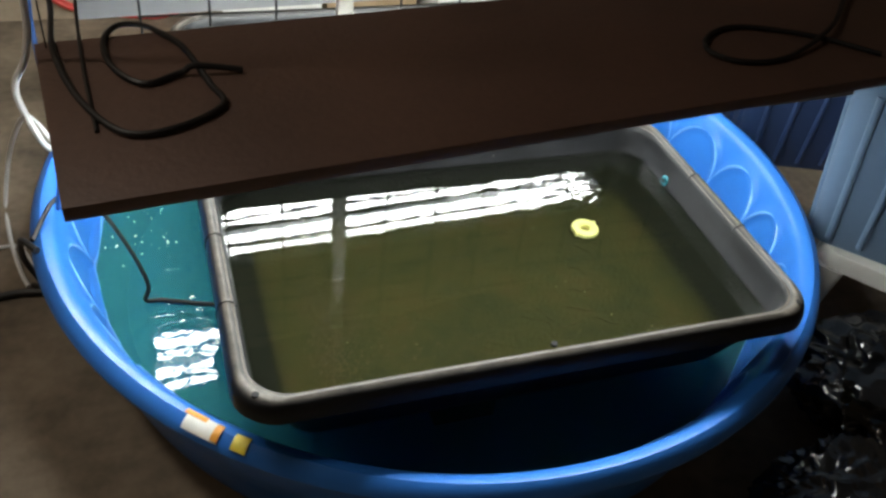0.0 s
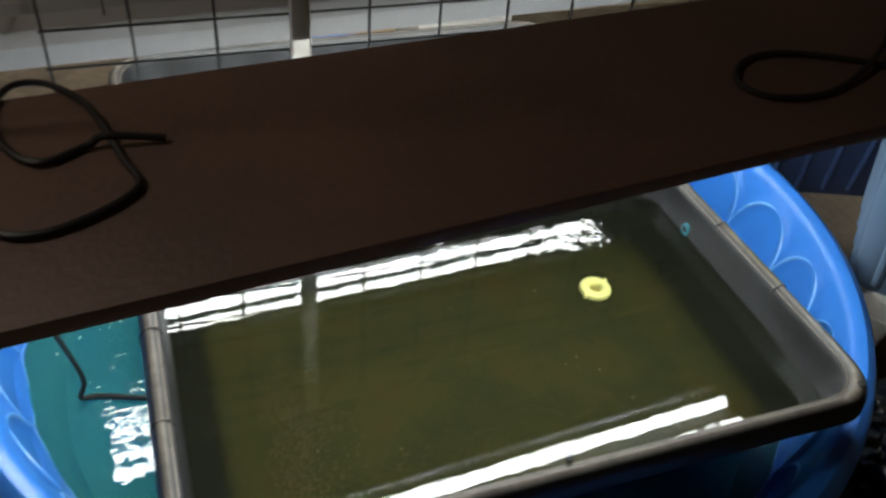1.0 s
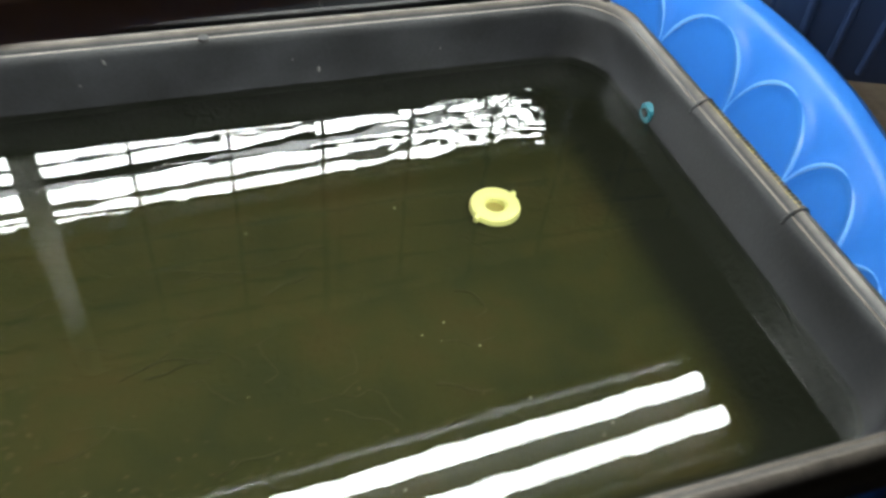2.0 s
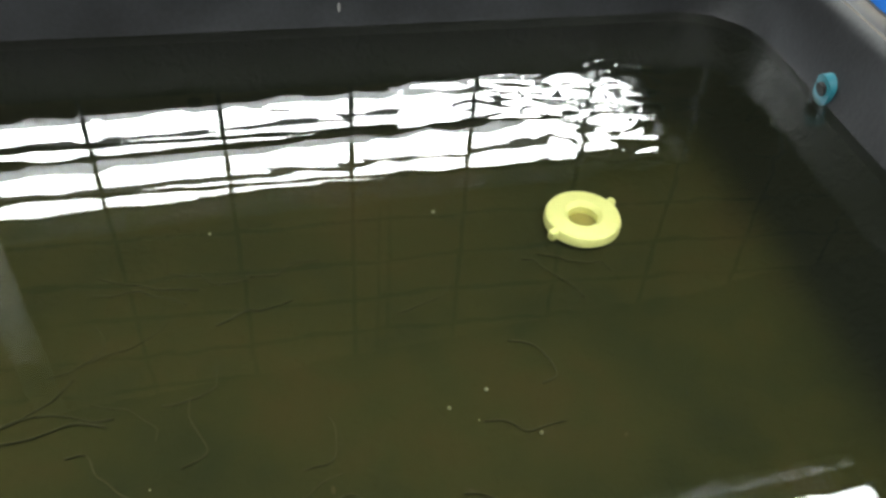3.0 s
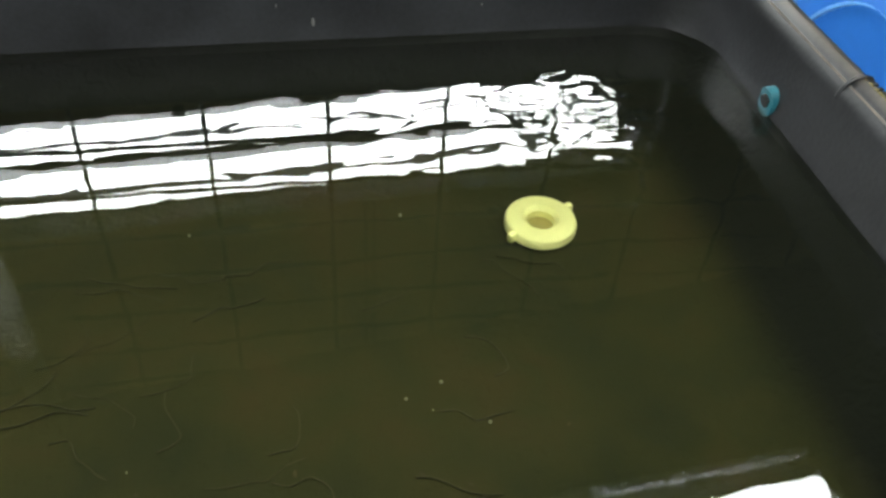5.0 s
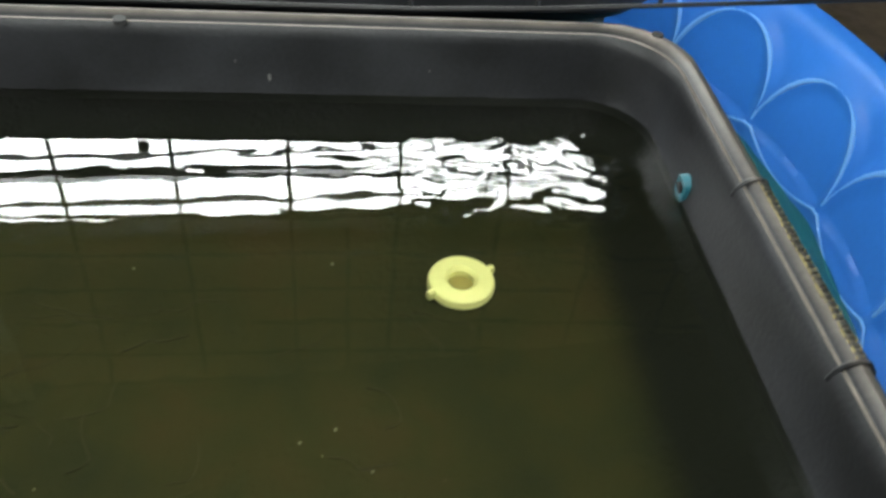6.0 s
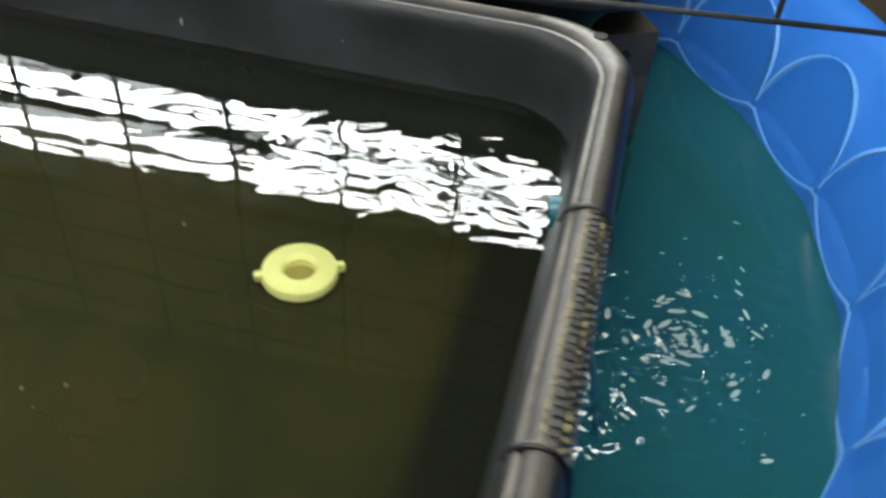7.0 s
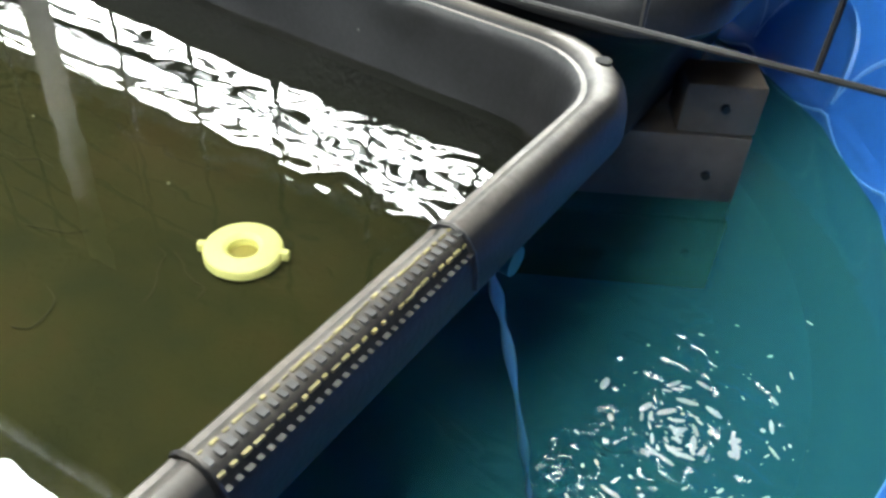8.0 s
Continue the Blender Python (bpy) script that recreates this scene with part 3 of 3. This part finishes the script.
def post():
    t = thing("support_post", (-0.195, 0.280, 0.385), "slim pale wooden post standing on the tub rim", "post")
    part("stick", box((0.026, 0.018, 0.62), (-0.195, 0.280, 0.385 + 0.31), 0.002), M_POST, t)


post()


# ---- shop lights ----
def shop_light(x0, x1, y, z, tilt_yaw, tilt_pitch, hood_label, tubes, w=0.15):
    """A hooded lamp with open tubes and an added dark plate; x0 and x1 are its ends."""
    cx = (x0 + x1) / 2
    L = x1 - x0
    t = thing("shop_light", (cx, y, z), hood_label, "shop light", "shop lights")
    m = Matrix.Translation((cx, y, z)) @ Matrix.Rotation(tilt_yaw, 4, "Z") @ Matrix.Rotation(-tilt_pitch, 4, "Y")
    prof = [(-w / 2, 0.004), (-w / 2 + 0.001, 0.034), (-w * 0.30, 0.052), (w * 0.30, 0.052), (w / 2 - 0.001, 0.034), (w / 2, 0.004), (w / 2 - 0.003, 0.004), (w / 2 - 0.004, 0.033), (w * 0.28, 0.048), (-w * 0.28, 0.048), (-w / 2 + 0.004, 0.033), (-w / 2 + 0.003, 0.004)]
    bm = loft([[m @ Vector((x, a, b)) for a, b in prof] for x in (-L / 2, L / 2)])
    part("hood", bm, M_HOOD, t, "white enamelled hood")
    # added plate masks the lit hood, so gaps between tubes stay dark
    part("dark_liner", box((L - 0.026, w - 0.010, 0.003), (0, 0, 0.0300), 0, m), M_DARKHOLE, t, "matt black plate added to hide the bright hood inside")
    for s in (-1, 1):
        part("end_plate", box((0.012, w * 0.8, 0.05), (s * (L / 2 - 0.006), 0, 0.026), 0.002, m), M_HOOD, t)
    for ty in tubes:
        tube = part("tube", sweep([m @ Vector((x, ty, 0.014)) for x in (-L / 2 + 0.014, L / 2 - 0.014)], 0.0105, 14), M_TUBE, t, "lit white fluorescent tube")
        for s in (-1, 1):
            part("end_cap", sweep([m @ Vector((s * (L / 2 - d), ty, 0.014)) for d in (0.026, 0.012)], 0.0112, 14), M_PLATE, tube, "grey metal end cap")
    for s in (-0.7, 0.4):
        a = m @ Vector((s * L / 2, 0, 0.051))
        part("hanger_cord", rod(a, (a.x, a.y, 2.5), 0.0015, 6), M_WIRE, t)
    return t


shop_light(-0.62, 0.532, 0.460, 0.600, 0.056, 0.0, "white hooded shop light with two lit tubes over the second tub", (-0.0225, 0.0225), 0.086)
shop_light(-0.62, 0.532, 0.554, 0.600, 0.056, 0.0, "white hooded shop light with two lit tubes behind its twin", (-0.0225, 0.0225), 0.086)

def batten_light(x0, x1, y, z, yaw, w, gap):
    """A flat lamp fixed to the underside of the board."""
    cx, L = (x0 + x1) / 2, x1 - x0
    t = thing("batten_light", (cx, y, z), "flat batten light with two lit tubes under the board", "batten light", "shop lights")
    m = Matrix.Translation((cx, y, z)) @ Matrix.Rotation(yaw, 4, "Z")
    part("base_plate", box((L, w - 0.016, 0.005), (0, 0, -0.0026), 0.001, m), M_PLATE, t, "grey metal base plate")
    for s in (-1, 1):
        part("plate_lip", box((L, 0.010, 0.012), (0, s * (w / 2 - 0.0060), -0.0062), 0.001, m), M_HOOD, t, "pale folded edge")
        part("tube", sweep([m @ Vector((x, s * gap, -0.0175)) for x in (-L / 2 + 0.014, L / 2 - 0.014)], 0.0115, 12), M_TUBE, t, "lit white fluorescent tube")
        for e in (-1, 1):
            part("tube_holder", box((0.012, 0.026, 0.026), (e * (L / 2 - 0.008), s * gap, -0.016), 0.002, m), M_HOOD, t)


batten_light(-0.560, 0.548, -0.061, 0.665, 0.055, 0.152, 0.027)


# ---- a weak globe lamp on the ceiling ----
def ceiling_globe(x, y):
    t = thing("globe_lamp", (x, y, 2.5), "small white globe lamp on the ceiling", "ceiling lamp")
    bm = bmesh.new()
    bmesh.ops.create_uvsphere(bm, u_segments=24, v_segments=14, radius=0.09, matrix=Matrix.Translation((x, y, 2.36)))
    part("globe", bm, glow("globe glass", (1.0, 0.92, 0.80), GLOBE_GLOW), t, "glowing white globe")
    bm = bmesh.new()
    bmesh.ops.create_cone(bm, cap_ends=True, segments=24, radius1=0.05, radius2=0.06, depth=0.06, matrix=Matrix.Translation((x, y, 2.47)))
    part("holder", bm, M_HOOD, t)


ceiling_globe(-1.5, 0.2)


# ---- the brown board lying flat above the tub ----
BZ = 0.684


def board():
    t = thing("shelf_board", (0.2, 0.05, BZ), "dark brown stained shelf board lying level above the tub", "board")
    m = Matrix.Translation((-0.622, -0.236, BZ)) @ Matrix.Rotation(0.106, 4, "Z")
    part("plank", box((1.83, 0.388, 0.019), (0.915, 0.1940, -0.0095), 0.0012, m), M_BOARD, t)
    for u in (0.015, 1.8):
        for v in (0.02, 0.372):
            a = m @ Vector((u, v, -0.001))
            if v > 0.1:
                part("hanger_cord", rod(a, (a.x, a.y, 2.5), 0.0012, 6), M_WIRE, t)


board()


def cable(name, pts, r, material, label, category="cable", steps=10):
    return tagged(part(name, sweep(spline(pts, steps), r, 8), material), label, category)


ON = BZ + 0.0055
cable("power_cord", [(-0.681, 0.570, 0.80), (-0.654, 0.350, 0.70), (-0.647, 0.292, 0.672), (-0.637, 0.122, ON), (-0.609, -0.002, ON), (-0.567, -0.088, ON), (-0.528, -0.110, ON), (-0.473, -0.092, ON), (-0.429, -0.052, ON), (-0.442, 0.004, ON), (-0.464, 0.083, ON + 0.007), (-0.483, 0.138, ON), (-0.519, 0.180, ON), (-0.554, 0.180, ON), (-0.572, 0.132, ON), (-0.562, 0.062, ON), (-0.525, 0.012, ON), (-0.476, 0.034, ON), (-0.455, 0.035, ON + 0.009), (-0.394, 0.032, ON)], 0.0044, M_RUBBER, "stiff black power cord looped on the brown board")
cable("thin_cord", [(-0.614, 0.550, 0.78), (-0.610, 0.289, 0.69), (-0.601, 0.101, ON - 0.003), (-0.591, -0.020, ON - 0.003), (-0.584, -0.092, ON - 0.003)], 0.0026, M_RUBBER, "thin dark cord lying on the brown board")
cable("power_cord", [(0.844, 0.310, 0.76), (0.716, 0.156, ON + 0.01), (0.595, 0.039, ON + 0.009), (0.459, -0.035, ON), (0.366, -0.037, ON), (0.334, 0.007, ON), (0.374, 0.059, ON), (0.445, 0.074, ON), (0.552, 0.029, ON), (0.638, -0.046, ON)], 0.0044, M_RUBBER, "stiff black power cord in one loop on the board")
cable("blue_cord", [(-0.70, 0.60, 0.76), (-0.684, 0.40, 0.69), (-0.680, 0.30, 0.63), (-0.675, 0.25, 0.45), (-0.70, 0.28, 0.30)], 0.004, M_BLUECORD, "blue cord hanging past the end of the board")
cable("white_cord", [(-0.62, 0.1, 2.45), (-0.64, 0.1, 1.2), (-0.655, 0.1, 0.80), (-0.667, 0.1, 0.70), (-0.692, 0.1, 0.641), (-0.674, 0.1, 0.557), (-0.68, 0.25, 0.45), (-0.75, 0.50, 0.36), (-0.83, 0.72, 0.15), (-0.87, 0.733, 0.006), (-0.855, 0.60, 0.006), (-0.83, 0.48, 0.006), (-0.81, 0.42, 0.006)], 0.0046, M_WHITECORD, "white cord hanging down to the floor")
cable("white_cord", [(-1.1, 0.52, 0.005), (-0.86, 0.56, 0.005), (-0.82, 0.53, 0.005), (-0.80, 0.46, 0.005), (-0.785, 0.43, 0.005)], 0.004, M_WHITECORD, "white cord lying on the concrete floor")
cable("black_cable", [(-1.2, 0.36, 0.009), (-0.95, 0.38, 0.009), (-0.84, 0.40, 0.009), (-0.78, 0.395, 0.009)], 0.008, M_RUBBER, "black cable lying on the floor beside the pool")
cable("pump_cord", [(-0.74, 0.20, 0.30), (-0.70, 0.30, 0.31), (-0.639, 0.264, 0.31), (-0.596, 0.235, 0.24), (-0.569, 0.20, 0.17), (-0.577, 0.19, 0.140), (-0.55, 0.19, 0.134), (-0.49, 0.17, 0.133), (-0.42, 0.15, 0.131)], 0.0042, M_RUBBER, "black pump cord running over the pool rim into the water")
cable("black_cable", [(-0.735, 0.19, 0.285), (-0.765, 0.24, 0.27), (-0.785, 0.33, 0.15), (-0.775, 0.39, 0.03), (-0.80, 0.42, 0.009)], 0.006, M_RUBBER, "black cable looped over the side of the pool")


# ---- behind the pool ----
def carton(x, y, z, sx, sy, sz, turn, material, label):
    t = thing("carton", (x, y, z), label, "carton", "cartons by the wall")
    m = Matrix.Translation((x, y, z)) @ Matrix.Rotation(radians(turn), 4, "Z")
    part("box_body", box((sx, sy, sz), (0, 0, sz / 2), 0.003, m), material, t)
    part("flap", box((sx * 0.49, sy * 0.98, 0.004), (-sx * 0.25, 0, sz + 0.004), 0.001, m @ Matrix.Rotation(radians(0), 4, "Y")), material, t)
    part("flap", box((sx * 0.49, sy * 0.98, 0.004), (sx * 0.25, 0, sz + 0.0035), 0.001, m), material, t)
    part("tape_strip", box((0.05, sy * 0.985, 0.001), (0, 0, sz + 0.0075), 0, m), M_BROWNBOX, t)


carton(-0.16, 1.50, 0, 0.30, 0.24, 0.20, 4, M_CARTON, "white cardboard carton on the floor by the wall")
carton(0.17, 1.52, 0, 0.28, 0.24, 0.17, -6, M_BROWNBOX, "brown cardboard carton on the floor by the wall")
carton(0.50, 1.50, 0, 0.30, 0.26, 0.22, 3, M_CARTON, "white cardboard carton beside a brown one")
cable("red_hose", [(-0.80, 1.63, 0.10), (-0.72, 1.62, 0.055), (-0.60, 1.62, 0.03), (-0.467, 1.62, 0.02), (-0.39, 1.62, 0.05), (-0.36, 1.63, 0.10)], 0.012, M_RED, "red hose lying along the foot of the wall", "hose")


# ---- beside the pool: stool, totes, bags ----
def tote(x, y, z, sx, sy, h, turn, material, lid, label):
    """A tapered storage tote with ribs and a lipped lid."""
    t = thing("storage_tote", (x, y, z), label, "tote", "storage totes")
    m = Matrix.Translation((x, y, z)) @ Matrix.Rotation(radians(turn), 4, "Z")
    rings = []
    for k, hh in ((0.78, 0.0), (0.80, 0.008), (0.985, h * 0.9), (1.0, h * 0.9), (1.0, h)):
        rings.append([m @ Vector((px, py, hh)) for px, py in rrect(sx / 2 * k, sy / 2 * k, 0.04, 6)])
    part("body", loft(rings, True, True), material, t)
    for side, n, along, away in ((0, 5, sx, sy), (1, 4, sy, sx), (2, 5, sx, sy), (3, 4, sy, sx)):
        for i in range(n):
            u = (i + 0.5) / n - 0.5
            q = m @ Matrix.Rotation(side * math.pi / 2, 4, "Z")
            a0, a1 = q @ Vector((u * along * 0.75, -away / 2 * 0.808, 0.02)), q @ Vector((u * along * 0.92, -away / 2 * 0.975, h * 0.86))
            part("rib", sweep([a0, a0.lerp(a1, 0.5), a1], 0.008, 8), material, t)
    lrings = [[m @ Vector((px, py, hh)) for px, py in rrect(sx / 2 * k, sy / 2 * k, 0.045, 6)] for k, hh in ((1.02, h - 0.02), (1.04, h - 0.015), (1.04, h + 0.012), (1.0, h + 0.02), (0.9, h + 0.02), (0.88, h + 0.012))]
    part("lid", loft(lrings, True, True), lid, t)


def stool(x, y, turn):
    t = thing("step_stool", (x, y, 0), "off-white moulded plastic step stool under a blue tote", "stool")
    m = Matrix.Translation((x, y, 0)) @ Matrix.Rotation(radians(turn), 4, "Z")
    rings = [[m @ Vector((px, py, hh)) for px, py in rrect(0.19 * k, 0.16 * k, 0.04, 6)] for k, hh in ((0.94, 0.165), (1.0, 0.165), (1.0, 0.195), (0.985, 0.203), (0.95, 0.205))]
    part("top", loft(rings, True, True), M_STOOL, t)
    for sx in (-1, 1):
        for sy in (-1, 1):
            lr = [[m @ Vector((sx * cx + px, sy * cy + py, hh)) for px, py in rrect(0.026 * k, 0.026 * k, 0.008, 3)] for k, cx, cy, hh in ((1.0, 0.18, 0.15, 0.0), (1.35, 0.16, 0.13, 0.166))]
            part("leg", loft(lr, True, True), M_STOOL, t)


stool(1.02, -0.047, -52)
tote(0.985, 0.020, 0.205, 0.42, 0.36, 0.42, -46, M_BIN, M_BIN, "slate blue ribbed plastic tote standing on a white stool")
tote(1.22, 0.66, 0.0, 0.44, 0.36, 0.52, -20, M_NAVY, M_NAVY, "navy blue ribbed plastic tote standing on the floor")


def bag(x, y, sx, sy, sz, seed, label):
    """A slack, creased plastic bag lying on the floor."""
    bm = bmesh.new()
    bmesh.ops.create_icosphere(bm, subdivisions=6, radius=1.0)
    off = Vector((seed * 3.1, seed * 1.7, 0))
    for v in bm.verts:
        d = v.co.normalized()
        big = noise.noise(d * 1.6 + off)
        crease = 1 - abs(noise.noise(d * 3.2 + off * 2)) * 2
        fine = 1 - abs(noise.noise(Vector((d.x * 8, d.y * 4, d.z * 6)) + off)) * 2
        k = 1 + 0.22 * big + 0.18 * crease + 0.07 * fine + 0.004 * noise.noise(d * 24 + off)
        p = d * k
        v.co = Vector((x + p.x * sx, y + p.y * sy, max(0.0, sz * 0.55 + p.z * sz * 0.6)))
    t = thing("bin_bag", (x, y, 0), label, "bag", "black bags by the pool")
    part("bag_film", bm, M_BAG, t, "glossy creased black film")
    pts = [(x + 0.02, y, sz * 0.95), (x + 0.03, y - 0.02, sz * 1.12), (x + 0.055, y - 0.05, sz * 1.16), (x + 0.09, y - 0.07, sz * 1.05)]
    part("tied_neck", sweep(spline(pts, 5), 0.018, 9, radii=[0.02 - 0.0006 * i + 0.004 * math.sin(i * 2) for i in range(16)]), M_BAG, t)


bag(0.83, -0.28, 0.19, 0.15, 0.13, 1, "slack black plastic bag lying on the floor by the pool")
bag(0.54, -0.50, 0.17, 0.12, 0.11, 2, "creased glossy black plastic bag on the floor")
bag(0.98, -0.50, 0.22, 0.18, 0.17, 3, "bulging black plastic bag on the floor")


def clear_tray(x, y, z, turn, tilt):
    """An open clamshell of clear thin plastic lying on the bags."""
    m_clear = bpy.data.materials.new("clear thin plastic")
    m_clear.use_nodes = True
    nt = m_clear.node_tree
    nt.nodes.remove(nt.nodes["Principled BSDF"])
    a, b, mx, fr = (nt.nodes.new("ShaderNode" + n) for n in ("BsdfTransparent", "BsdfGlossy", "MixShader", "Fresnel"))
    a.inputs[0].default_value = (0.82, 0.84, 0.84, 1)
    b.inputs["Roughness"].default_value = 0.08
    fr.inputs[0].default_value = 1.5
    nt.links.new(fr.outputs[0], mx.inputs[0])
    nt.links.new(a.outputs[0], mx.inputs[1])
    nt.links.new(b.outputs[0], mx.inputs[2])
    nt.links.new(mx.outputs[0], nt.nodes["Material Output"].inputs[0])
    t = thing("clear_tray", (x, y, z), "open clear thin plastic food tray lying on black bags", "tray")
    m = Matrix.Translation((x, y, z)) @ Matrix.Rotation(radians(turn), 4, "Z") @ Matrix.Rotation(radians(tilt), 4, "X")
    rings = [[m @ Vector((px, py, hh)) for px, py in rrect(0.10 * k, 0.075 * k, 0.02, 5)] for k, hh in ((1.06, 0.052), (1.06, 0.055), (1.0, 0.055), (0.9, 0.003), (0.82, 0.0), (0.6, 0.0))]
    part("tray_shell", loft(rings, cap_last=True), m_clear, t)
    part("tray_rim", sweep([m @ Vector((px, py, 0.055)) for px, py in rrect(0.105, 0.079, 0.02, 5)], 0.0014, 6), m_clear, t, "clear rolled edge")


clear_tray(0.72, -0.33, 0.135, -40, 14)
